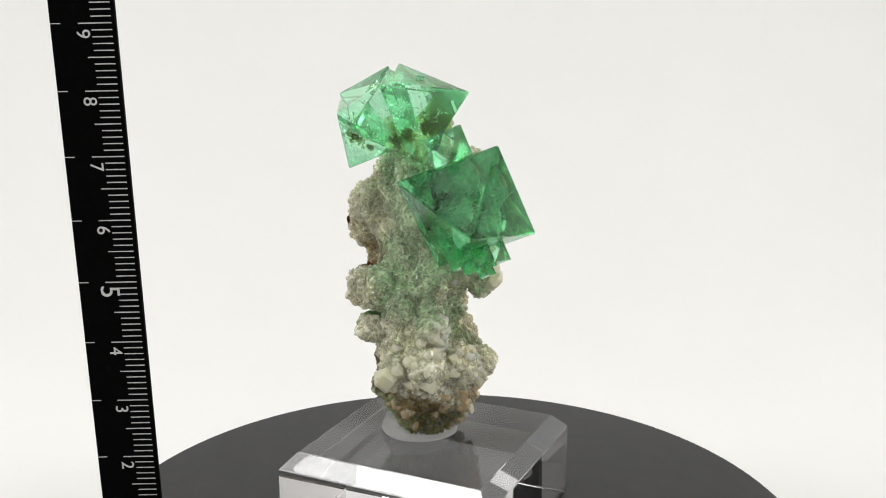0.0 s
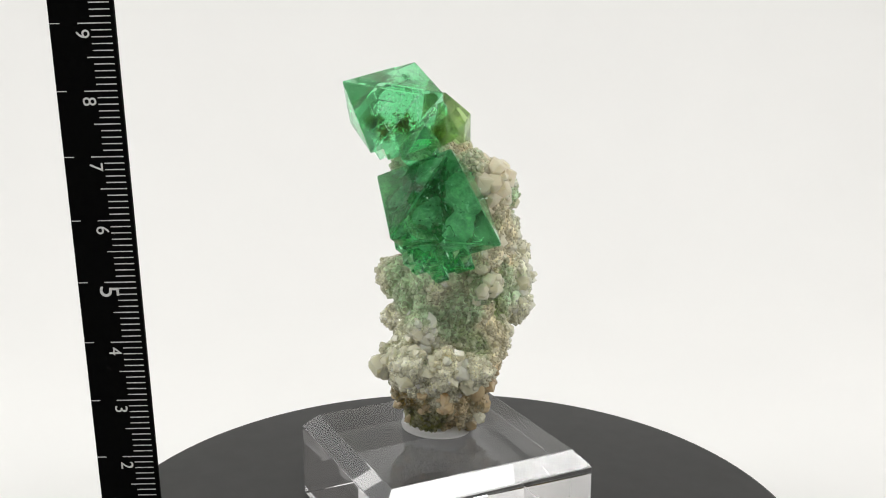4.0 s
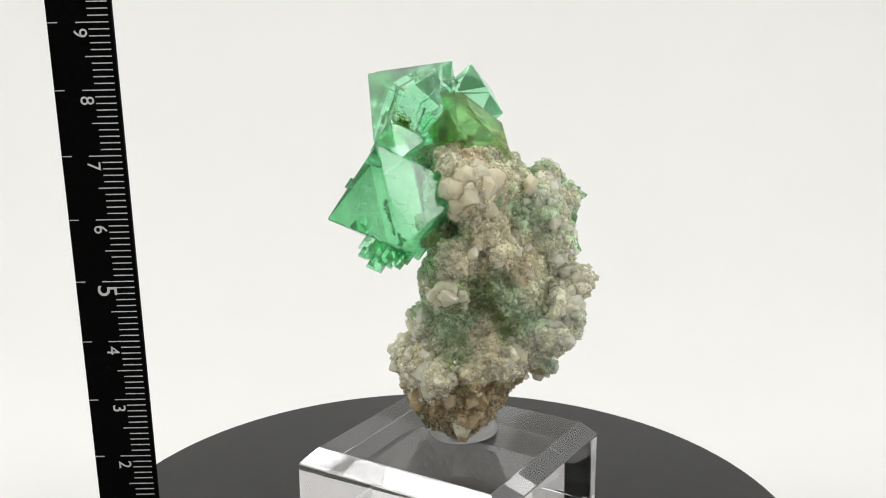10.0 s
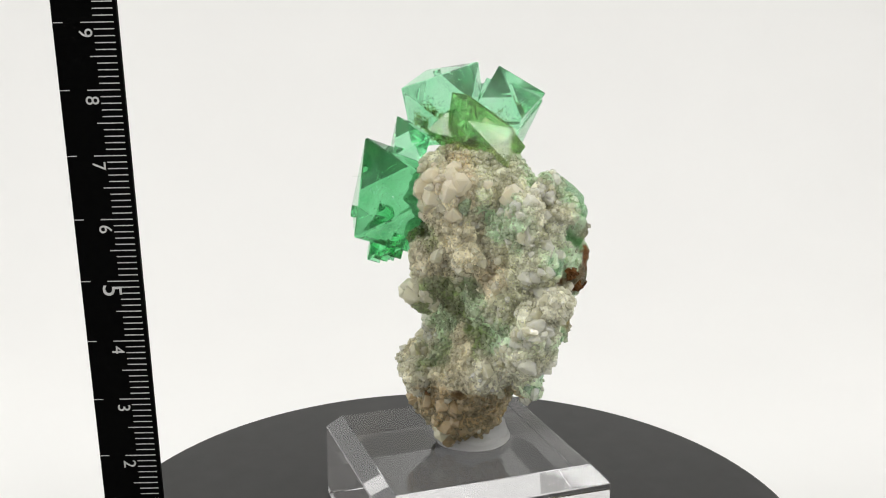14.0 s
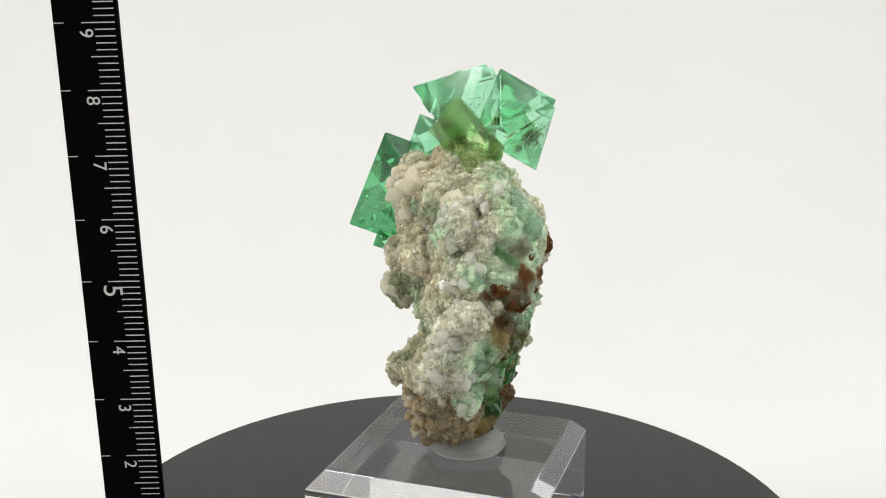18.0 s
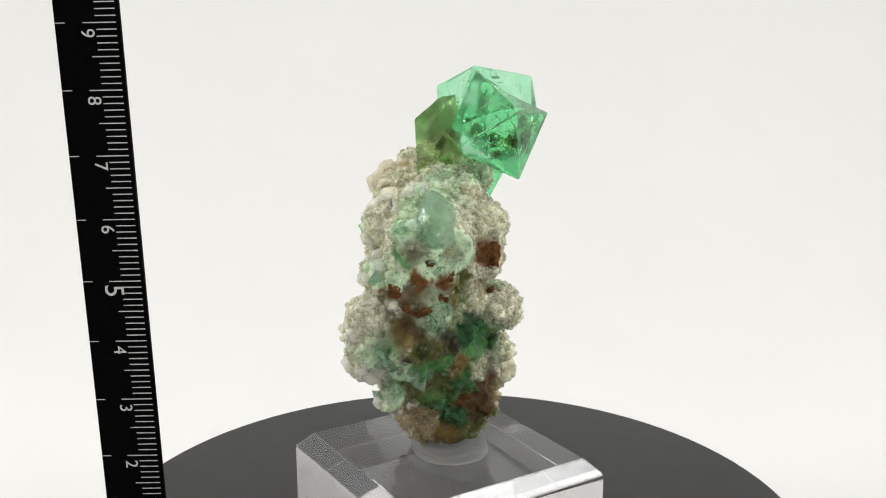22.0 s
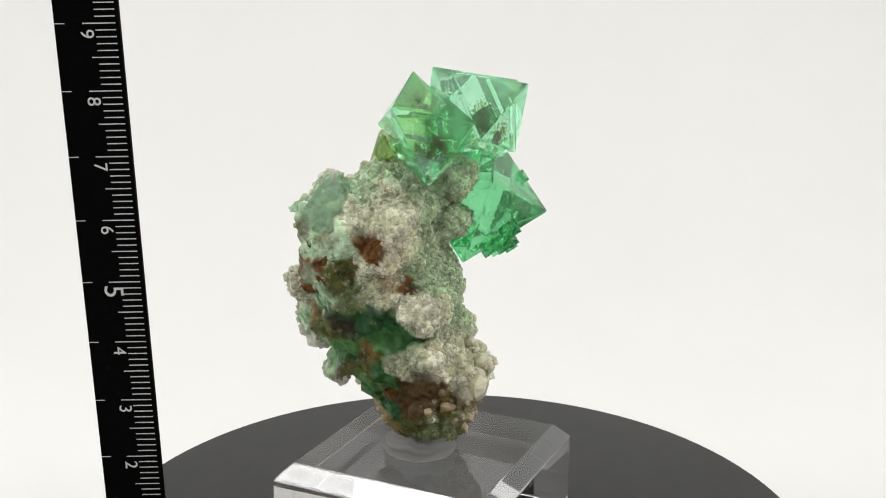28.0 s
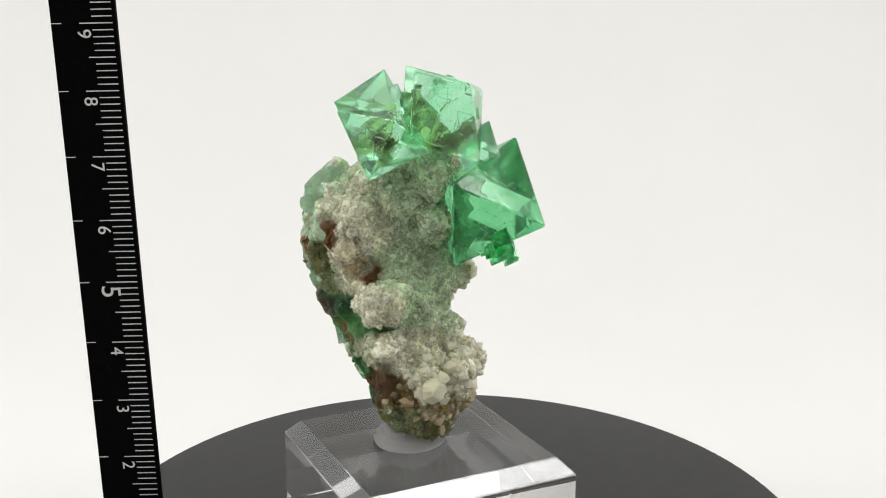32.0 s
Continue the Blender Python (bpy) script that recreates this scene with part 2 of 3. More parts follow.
# height, centre x, centre y, radius, and two terms that flatten the outline
RINGS = [(17.5, -2.2, 2.6, 4.6, 0, 0), (22, -2.1, 2.7, 7.3, -.3, .2), (26, -1.8, 3.3, 8.7, -.6, .3), (30, -2, 5.3, 9.3, -1.0, .4),
         (34, -3.4, 8.3, 9.4, -1.7, .4), (38, -4.0, 9.4, 9.7, -1.9, 0), (43, -3.2, 9.4, 10.6, -1.3, -1.4), (48, -3.8, 10.3, 10.2, -1.1, -1.8),
         (53, -4.6, 10.8, 9.5, -1.2, -1.6), (57, -4.4, 9.2, 7.8, -1.0, -1.0), (61, -3.2, 6.0, 6.0, -.3, -1.0), (64, -2.5, 4.5, 4.2, 0, 0)]


def blob(bm, centre, radii, tilt=(0, 0, 0), sub=2):
    m = Matrix.Translation(Vector(centre) * U) @ Euler([radians(a) for a in tilt]).to_matrix().to_4x4() @ Matrix.Diagonal((*(r * U for r in radii), 1))
    bmesh.ops.create_icosphere(bm, subdivisions=sub, radius=1, matrix=m)


# knobs of the stone: centre and radius
FRONT_KNOBS = [(-12.0, 3.8, 40.5, 3.2), (-11.6, 7.4, 54.0, 3.4), (-11.4, 2.6, 34, 2.2), (-10, 1.6, 41, 3.2), (-6.0, -0.5, 38.9, 3.0),
         (4.2, 5.0, 57.5, 4.0), (2.2, 9.0, 58.5, 3.6), (4.0, 7.4, 52.5, 3.8), (5.8, 3.6, 47.5, 3.4), (4.0, 10.5, 48.0, 2.8),
         (3.6, -0.6, 52, 2.9), (4.0, 0.5, 57.5, 3.2), (4.2, 2.6, 61.0, 2.6), (-4.0, -1.5, 60.5, 3.1), (-3.0, -1.0, 53, 3.1), (-0.6, 1.6, 62.6, 2.6), (6.6, 3.0, 43.0, 2.6)]
BACK_KNOBS = [(-0.5, 16.5, 55.5, 3.4), (-1.2, 18.4, 48, 3.4), (-0.2, 19.8, 39.5, 3.4), (1.2, 19.2, 35, 3.2), (-2.0, 16.5, 29, 2.2),
         (3.0, -2.6, 29.5, 3.0), (6.2, 1.0, 28.5, 2.7), (-2.0, -4.4, 29.5, 3.0), (-7.0, -3.0, 28, 2.9), (-1.4, -2.4, 35, 2.6),
         (-6.5, 18.4, 54.5, 3.8), (-12.0, 9.0, 50, 3.0), (3.6, 4.4, 20.8, 1.8), (-8.6, 3, 24, 2.6), (-8.0, 8.4, 59.4, 2.4), (-5.4, 17.2, 58.6, 2.2), (-1.2, 22.0, 42.8, 2.6), (0.4, 21.2, 38.0, 3.0)]


TINTS = {"white": (0.97, 0.95, 0.76), "pale_green": (0.66, 0.86, 0.58), "grey_green": (0.58, 0.74, 0.48), "green": (0.11, 0.30, 0.09), "moss": (0.24, 0.33, 0.11),
         "deep_green": (0.02, 0.09, 0.025), "olive": (0.16, 0.16, 0.045), "grey": (0.87, 0.88, 0.65), "beige": (0.86, 0.79, 0.57),
         "cream": (0.96, 0.93, 0.70), "peach": (0.98, 0.85, 0.60), "ochre": (0.27, 0.18, 0.05), "brown": (0.11, 0.06, 0.02), "tan": (0.52, 0.39, 0.21),
         "rust": (0.19, 0.075, 0.014), "dark_brown": (0.04, 0.027, 0.012)}
# zones of the stone: centre and reach
ZONES = {
    "white": [(-11.5, 14.0, 57.1, 2.9), (-13.5, 10.4, 47.7, 2.5), (-1.8, 18.6, 57.5, 3.5), (1.2, 22.5, 40.7, 3.5), (-14.2, 5.6, 54.0, 4.7), (-14.7, 2.7, 41.1, 4.7),
             (-4.4, -5.3, 27.9, 3.5), (-1.4, 23.0, 41.5, 4.5), (1.2, 22.1, 34.2, 4.5), (-2.4, 20.0, 51.9, 4.1), (-0.5, 18.6, 57.9, 3.7), (1.2, 22.8, 41.5, 4.5),
             (3.9, 17.7, 33.9, 4.1), (1.1, 22.0, 41.9, 4.1), (3.9, 13.9, 31.9, 3.5), (0.3, -2.3, 32.0, 3.5), (5.5, -1.5, 28.7, 3.5), (-10.7, -0.0, 33.7, 3.1),
             (-0.0, -3.4, 33.7, 3.1), (-7.5, -5.5, 27.5, 3.1), (-0.7, -6.5, 27.4, 3.5), (5.3, -4.7, 28.8, 3.7)],
    "pale_green": [(-1.9, 20.9, 51.0, 3.7), (-8.9, 17.6, 57.1, 4.6), (-1.7, 21.6, 36.7, 5.6), (-12.9, 16.7, 51.5, 2.9), (-9.1, 19.6, 55.4, 4.1), (-9.4, 19.1, 43.3, 3.5),
             (-4.6, 21.8, 48.9, 2.5), (-9.1, 16.9, 57.4, 5.1), (2.0, 15.7, 55.7, 5.1), (2.5, 16.3, 37.9, 4.1)],
    "grey_green": [(-8.5, 0.2, 44.1, 4.1), (-5.5, -0.0, 54.7, 5.6), (-5.2, 0.0, 44.6, 4.7), (-7.8, -2.0, 39.2, 3.5), (2.0, 3.0, 37.5, 3.5), (3.9, 3.1, 32.5, 3.1),
             (0.8, 0.5, 37.6, 4.1), (4.3, 11.7, 43.0, 3.1), (-4.2, -2.1, 41.2, 6.2), (1.4, 2.0, 37.8, 4.5)],
    "green": [(-8.1, 15.6, 34.9, 3.1), (-11.4, 6.4, 36.1, 3.7), (-9.1, 10.1, 30.1, 2.5), (-3.1, 21.1, 37.3, 3.1), (-6.0, 21.1, 52.1, 2.3), (-6.3, 12.5, 28.3, 2.7)],
    "moss": [(-8.4, -1.5, 22.2, 2.9), (-10.8, 14.0, 42.0, 2.5), (-7.7, 0.4, 20.6, 3.7), (7.5, 4.8, 50.8, 2.7), (5.1, 6.1, 42.0, 4.1), (6.3, -1.6, 51.4, 2.1),
             (3.3, 11.9, 36.0, 2.7), (4.4, 4.1, 32.5, 3.5)],
    "deep_green": [(-11.5, 11.5, 40.2, 2.3), (-11.0, 15.0, 40.0, 2.1), (-11.4, 6.4, 36.4, 2.9), (-7.4, 8.1, 22.8, 2.3)],
    "olive": [(-7.0, 12.1, 29.9, 4.1), (-8.3, 4.7, 21.3, 3.3), (-11.4, 15.7, 46.3, 2.7), (-8.6, 17.6, 36.6, 3.1), (3.9, 11.2, 43.8, 2.1), (3.7, 2.9, 32.7, 3.1),
             (-2.5, -3.3, 20.7, 3.7)],
    "grey": [(-12.5, 4.8, 33.0, 3.7), (-14.4, 8.0, 54.7, 4.1), (-4.4, -2.9, 33.4, 4.5), (-11.8, 10.7, 44.3, 3.1), (-0.0, 11.2, 60.8, 4.1), (5.9, 1.1, 59.8, 2.7),
             (2.0, 16.9, 41.0, 4.1), (2.3, 18.4, 47.3, 4.1), (6.0, 3.9, 61.8, 3.1), (4.9, 4.6, 42.2, 3.1), (-10.7, 4.7, 53.8, 4.1), (-12.2, -0.1, 41.1, 3.1),
             (-5.8, -2.3, 34.7, 3.1)],
    "beige": [(5.2, -2.4, 31.7, 4.1), (5.8, 12.2, 48.8, 4.5), (6.9, 8.5, 51.7, 4.5), (9.1, 3.9, 49.5, 3.7), (5.0, 7.8, 32.7, 4.7), (7.5, 5.8, 49.0, 4.1),
             (-14.2, 7.1, 49.9, 2.5)],
    "cream": [(-1.8, 18.9, 57.3, 3.7), (2.4, 14.0, 49.9, 2.7), (0.3, 12.7, 59.1, 3.5), (-2.0, 19.8, 51.0, 3.1), (0.8, -1.0, 40.7, 2.7), (5.5, -2.2, 29.7, 3.7),
             (7.5, 7.3, 58.0, 3.5), (4.5, 3.6, 20.1, 2.7)],
    "peach": [(6.8, 7.6, 60.3, 4.7), (7.9, 6.5, 59.8, 5.1), (3.2, 13.3, 46.9, 3.5)],
    "ochre": [(-11.8, 17.9, 52.5, 1.4), (-4.9, 20.6, 39.6, 2.9), (-9.5, 11.3, 32.8, 2.7), (-9.3, -0.8, 24.8, 2.5), (-10.0, 5.2, 43.9, 1.4), (-5.3, -5.1, 23.3, 2.9),
             (-5.3, 8.6, 20.2, 2.7), (-2.0, -5.3, 23.3, 2.7), (-7.4, -1.2, 20.7, 2.7)],
    "brown": [(-9.1, 21.1, 53.8, 3.1), (-9.0, 20.4, 43.8, 4.1), (-9.8, 5.0, 25.9, 4.1), (-12.4, 17.2, 51.7, 2.3), (-10.6, 4.4, 27.2, 4.7), (-8.9, 12.1, 32.5, 3.1),
             (-7.2, 19.2, 41.6, 3.5), (-9.3, 20.9, 44.2, 3.1), (5.7, 8.3, 26.5, 2.1)],
    "tan": [(-0.1, 11.2, 22.8, 4.5), (5.4, 6.5, 24.5, 3.5), (5.1, 4.5, 22.5, 4.5), (2.7, 9.3, 23.7, 3.1), (3.8, 2.7, 20.4, 3.5), (-12.3, 8.9, 45.8, 2.1)],
    "rust": [(-12.2, 18.2, 48.2, 2.7), (-3.4, 21.2, 46.7, 2.1), (-13.7, 10.1, 52.0, 2.7), (-14.0, 10.4, 51.6, 3.1), (-10.1, 5.9, 44.5, 1.8), (-9.3, 21.7, 49.7, 2.1),
             (-5.4, 21.2, 46.2, 1.2)],
    "dark_brown": [(-7.2, 19.7, 36.3, 1.6), (-11.0, 15.2, 39.3, 2.5)],
}
SPREAD = {"rust": 0.66, "brown": 0.78}
SITES = np.array([(x, y, z, r * SPREAD.get(key, 1.0)) for key in TINTS for x, y, z, r in ZONES[key]])
SITE_KIND = np.array([i for i, key in enumerate(TINTS) for _ in ZONES[key]])
SITE_TINT = np.array([TINTS[key] for key in TINTS for _ in ZONES[key]])


def zone_at(points):
    """Colour and leading kind of zone at points of the stone, with ragged borders."""
    warped = np.array([[*(Vector(p) + noise.noise_vector(Vector(p) * 0.35) * 1.7 + noise.noise_vector(Vector(p) * 1.3) * 0.8)] for p in points])
    tint, kind = np.empty((len(points), 3), np.float32), np.empty(len(points), int)
    for i in range(0, len(points), 4000):
        d = np.linalg.norm(warped[i:i + 4000, None, :] - SITES[None, :, :3], axis=2) / SITES[None, :, 3]
        w = -4.0 * d ** 2
        w = np.exp(w - w.max(1, keepdims=True))
        tint[i:i + 4000] = (w @ SITE_TINT) / w.sum(1, keepdims=True)
        kind[i:i + 4000] = SITE_KIND[w.argmax(1)]
    return tint, kind


def paint(mesh, tint):
    layer = mesh.color_attributes.new("zone_colour", "FLOAT_COLOR", "POINT")
    layer.data.foreach_set("color", np.concatenate([tint, np.ones((len(tint), 1), np.float32)], 1).astype(np.float32).ravel())


# the three large crystals: corners of a face, or half axes
A1, A2, A3 = (-6.3, 1.7, 77.1), (4.4, -4.6, 73.2), (-7.2, -11.0, 75.2)
B1, B2, B3 = (8.6, -8.2, 65.8), (14.9, -3.9, 51.4), (4.4, -16.9, 53.2)
C_MID = (-11.3, 1.9, 67.6)
C_AXES = [(3.1, -0.2, 7.0), (-4.9, 4.8, 3.2), (-4.3, -6.4, 2.4)]


def middle_of(a, b, c):
    """Centre and half axes of the crystal whose upper face has these corners."""
    a, b, c = Vector(a), Vector(b), Vector(c)
    n = (b - a).cross(c - a).normalized()
    e = ((a - b).length + (b - c).length + (a - c).length) / 3
    ways = [(a + b + c) / 3 + n * s * e / math.sqrt(6) for s in (1, -1)]
    centre = min(ways, key=lambda p: p.x ** 2 + (p.y - 6) ** 2 + (p.z - 50) ** 2)
    return centre, [a - centre, b - centre, c - centre]


A_MID, A_AXES = middle_of(A1, A2, A3)
B_MID, B_HALF = middle_of(B1, B2, B3)
LARGE = [(A_MID, A_AXES), (B_MID, B_HALF), (Vector(C_MID), C_AXES)]


def in_crystals(points, reach):
    """Which points lie inside the large crystals."""
    inside = np.zeros(len(points), bool)
    for centre, axes in LARGE:
        m = np.linalg.inv(np.array([a[:] for a in axes]).T)
        inside |= np.abs((np.asarray(points) - np.array(centre[:])) @ m.T).sum(1) < reach
    return inside


# hollows of the stone: centre, reach, depth
PITS = [(-12.6, 13.0, 42.3, 2.4, 1.7), (-12.5, 8.0, 38.0, 2.2, 1.7), (-12.6, 14.6, 47.6, 1.8, 1.3), (-8.5, 19.3, 38.3, 1.6, 1.0), (-7.0, 13.8, 31.1, 2.0, 1.2),
        (5.4, 11.1, 45.0, 2.2, 1.4), (6.7, 1.5, 52.7, 1.8, 1.0), (-5.8, 20.4, 42.0, 1.8, 1.0), (-11.0, 5.5, 46.6, 2.2, 1.6), (5.0, 7.5, 41.0, 2.6, 1.1), (-4.6, -1.2, 48.6, 2.4, 1.2)]


def stone_mesh():
    bm = bmesh.new()
    rings = []
    for z, cx, cy, r, a2, b2 in RINGS:
        ring = []
        for i in range(48):
            p = 2 * math.pi * i / 48
            h, dh = r + a2 * math.cos(2 * p) + b2 * math.sin(2 * p), -2 * a2 * math.sin(2 * p) + 2 * b2 * math.cos(2 * p)
            ring.append(Vector((cx + h * math.cos(p) - dh * math.sin(p), cy + h * math.sin(p) + dh * math.cos(p), z)) * U)
        rings.append(ring)
    ngon_loft(bm, rings)
    for x, y, z, r in FRONT_KNOBS + BACK_KNOBS:
        blob(bm, (x, y, z), (r, r, r * 1.1))
    rough = new("stone_core", finish(bm, MATRIX, "stone_core"))
    mod = rough.modifiers.new("skin", "REMESH")
    mod.mode, mod.voxel_size = "VOXEL", 0.34 * U
    mesh = bpy.data.meshes.new_from_object(rough.evaluated_get(bpy.context.evaluated_depsgraph_get()))
    bpy.data.objects.remove(rough)
    k = len(mesh.vertices)
    co = np.empty(k * 3, np.float32)
    no = np.empty(k * 3, np.float32)
    mesh.vertices.foreach_get("co", co)
    mesh.vertices.foreach_get("normal", no)
    co, no = co.reshape(-1, 3), no.reshape(-1, 3)
    amount = np.empty(k, np.float32)
    for i in range(k):
        p = Vector(co[i]) / U
        amount[i] = 1.1 * noise.noise(p * 0.22) + 0.8 * noise.noise(p * 0.55) + 0.35 * noise.noise(p * 1.2)
        for x, y, z, r, deep in PITS:
            d = (p - Vector((x, y, z))).length / r
            if d < 1.6:
                amount[i] -= deep * max(0.0, 1 - (d / 1.6) ** 2) ** 1.5
    co = co + no * (amount * U)[:, None]
    mesh.vertices.foreach_set("co", co.ravel())
    mesh.polygons.foreach_set("use_smooth", [False] * len(mesh.polygons))
    mesh.update()
    return mesh


bpy.context.view_layer.update()
stone = stone_mesh()
stone.materials.clear()
stone.materials.append(MATRIX)
matrix_ob = new("matrix", stone)
matrix_ob.parent = STONE
stone_points = np.array([v.co[:] for v in stone.vertices]) / U
stone_tint = zone_at(stone_points)[0]
stone_tint[in_crystals(stone_points, 1.02)] = (0.62, 0.84, 0.62)
paint(stone, stone_tint)
tagged(matrix_ob, "grainy grey-green quartz matrix stained brown and rust")
SKIN = BVHTree.FromPolygons([v.co.copy() for v in stone.vertices], [tuple(p.vertices) for p in stone.polygons])


def octahedron_mesh(centre, axes, cut):
    """A crystal of eight faces: three half axes, with its corners and edges a little cut."""
    bm = bmesh.new()
    pts = [Vector(a) * s for a in axes for s in (1, -1)]
    vs = [bm.verts.new((Vector(centre) + p) * U) for p in pts]
    for a in (0, 1):
        for b in (2, 3):
            for c in (4, 5):
                bm.faces.new((vs[a], vs[b], vs[c]))
    bmesh.ops.recalc_face_normals(bm, faces=bm.faces)
    if cut:
        bmesh.ops.bevel(bm, geom=bm.edges[:] + bm.verts[:], offset=cut * U, segments=1, affect="EDGES", clamp_overlap=True)
    return bm


def octahedron(name, centre, axes, material_, label="", cut=0.05):
    return part(name, octahedron_mesh(centre, axes, cut), material_, STONE, label)


def stepped_crystal(centre, axes, rows, material_, label, cut=0.1, twin=None):
    """One crystal grown in parallel: octahedra fused into a single skin; rows give shift along the axes and size."""
    bodies = []
    for a, b, c, size in [(0, 0, 0, 1.0)] + list(rows):
        at = Vector(centre) + Vector(axes[0]) * a + Vector(axes[1]) * b + Vector(axes[2]) * c
        bodies.append(new("body", finish(octahedron_mesh(at, [Vector(v) * size for v in axes], cut if size > 0.5 else 0.04), material_, "body")))
    if twin:
        bodies.append(new("body", finish(octahedron_mesh(*twin, cut), material_, "body")))
    whole = bodies[0]
    for other in bodies[1:]:
        mod = whole.modifiers.new("fuse", "BOOLEAN")
        mod.operation, mod.solver, mod.object = "UNION", "EXACT", other
    bpy.context.view_layer.update()
    mesh = bpy.data.meshes.new_from_object(whole.evaluated_get(bpy.context.evaluated_depsgraph_get()))
    for ob in bodies:
        bpy.data.objects.remove(ob)
    mesh.materials.clear()
    mesh.materials.append(material_)
    ob = new("fluorite_crystal", mesh)
    ob.parent = STONE
    return tagged(ob, label)


stepped_crystal(A_MID, A_AXES, ((-0.10, -0.14, 0.26, 0.88), (0.05, -0.45, 0.47, 0.17), (-0.34, 0.10, 0.54, 0.16), (0.44, -0.42, 0.02, 0.23), (0.02, 0.57, -0.30, 0.20), (0.36, 0.32, 0.30, 0.10)),
                GREEN, "clear mint-green stepped fluorite octahedron at the top", 0.12)
stepped_crystal(B_MID, B_HALF, ((-0.52, 0.12, 0.34, 0.22), (-0.56, 0.40, 0.10, 0.18), (0.38, -0.10, 0.50, 0.13), (0.10, 0.44, 0.42, 0.12)),
                GREEN_DEEP, "large deep green fluorite octahedron on the side", 0.2)
stepped_crystal(C_MID, C_AXES, ((-0.36, 0.44, 0.14, 0.10), (-0.20, -0.34, 0.42, 0.08), (0.34, 0.40, 0.22, 0.06)),
                GREEN, "green fluorite octahedron with an olive core", 0.1, ((-10.6, 3.6, 69.6), [(2.5, 0.8, 7.0), (-5.6, 3.6, 2.4), (-3.2, -6.2, 0.9)]))


# more green crystals
def flat_crystal(corners, deep, spread, shift, material_, label):
    """A cut-off octahedron: one flat face of four corners, wider behind."""
    face = [Vector(p) for p in corners]
    mid = sum(face, Vector()) / 4
    n = (face[1] - face[0]).cross(face[2] - face[0]).normalized()
    if n.y < 0:
        n = -n
    bm = bmesh.new()
    for p in face:
        bm.verts.new(p * U)
        bm.verts.new((mid + (p - mid) * spread - n * deep + Vector(shift)) * U)
        bm.verts.new((mid + (p - mid) * 0.8 - n * deep * 2.0 + Vector(shift)) * U)
    bmesh.ops.convex_hull(bm, input=bm.verts[:])
    bmesh.ops.dissolve_limit(bm, angle_limit=radians(6), verts=bm.verts[:], edges=bm.edges[:])
    bmesh.ops.bevel(bm, geom=bm.edges[:], offset=0.12 * U, segments=1, affect="EDGES", clamp_overlap=True)
    part("fluorite_crystal", bm, material_, STONE, label)


flat_crystal([(1.4, 6.2, 69.1), (-2.5, 11.4, 62.5), (-6.0, 9.7, 67.4), (-1.8, 3.7, 72.5)], 2.6, 1.45, (0, 0, -0.8), OLIVE_GREEN, "olive-green fluorite crystal with one broad flat face")
octahedron("fluorite_crystal", (-0.6, 0.8, 66.6), [(0.5, 0.6, 3.6), (2.9, -2.0, 0.2), (2.0, 2.9, -0.6)], OLIVE_GREEN, "dark olive fluorite octahedron between the green ones", 0.12)
octahedron("fluorite_crystal", (-6.6, 8.8, 64.4), [(0.4, 0.2, 2.8), (1.5, 1.1, -0.2), (-1.2, 1.6, 0.1)], OLIVE_GREEN, "small olive-green fluorite crystal beside the flat one", 0.06)
B_AXES = [(4.4, -2.6, 10.1), (10.7, 1.7, -4.3), (0.2, -11.3, -2.5)]


def along_b(centre, half, material_, label, cut=0.08):
    octahedron("fluorite_crystal", centre, [Vector(a).normalized() * half for a in B_AXES], material_, label, cut)


along_b((1.2, -6.0, 64.6), 4.6, GREEN, "small green fluorite octahedron wedged between larger ones")
for centre, half in (((5.6, -7.6, 48.4), 3.4), ((3.0, -9.6, 49.0), 2.8), ((8.4, -5.6, 48.6), 2.8), ((6.8, -8.6, 46.8), 1.9), ((1.6, -10.4, 51.0), 2.2), ((4.3, -10.6, 47.8), 1.6)):
    along_b(centre, half, GREEN, "small stepped green fluorite crystal under the large one", 0.04)


def lump_mesh(rnd, material_, squash=(1, 1, 1), points=14):
    """An angular broken piece."""
    bm = bmesh.new()
    for _ in range(points):
        v = Vector((rnd.gauss(0, 1), rnd.gauss(0, 1), rnd.gauss(0, 1))).normalized() * rnd.uniform(0.75, 1)
        bm.verts.new(Vector((v.x * squash[0], v.y * squash[1], v.z * squash[2])) * U)
    out = bmesh.ops.convex_hull(bm, input=bm.verts[:])
    bmesh.ops.delete(bm, geom=[g for g in out["geom_interior"] if isinstance(g, bmesh.types.BMVert)], context="VERTS")
    return finish(bm, material_, "piece")


def seat(name, mesh, x, y, z, size, rnd, sink=0.25, label="", lean=0.5, stretch=1.0):
    """Sets a piece on the stone's skin, along its normal."""
    p, n, _, _ = SKIN.find_nearest(Vector((x, y, z)) * U)
    n = (n + Vector((rnd.uniform(-lean, lean), rnd.uniform(-lean, lean), rnd.uniform(-lean, lean)))).normalized()
    ob = new(name, mesh)
    ob.parent = STONE
    m = n.to_track_quat("Z", "Y").to_matrix().to_4x4() @ Matrix.Rotation(rnd.uniform(0, 6.28), 4, "Z") @ Matrix.Diagonal((size, size, size * stretch, 1))
    m.translation = p + n * (0.5 - sink) * size * U
    ob.matrix_basis = m
    return tagged(ob, label) if label else ob


rnd = random.Random(5)


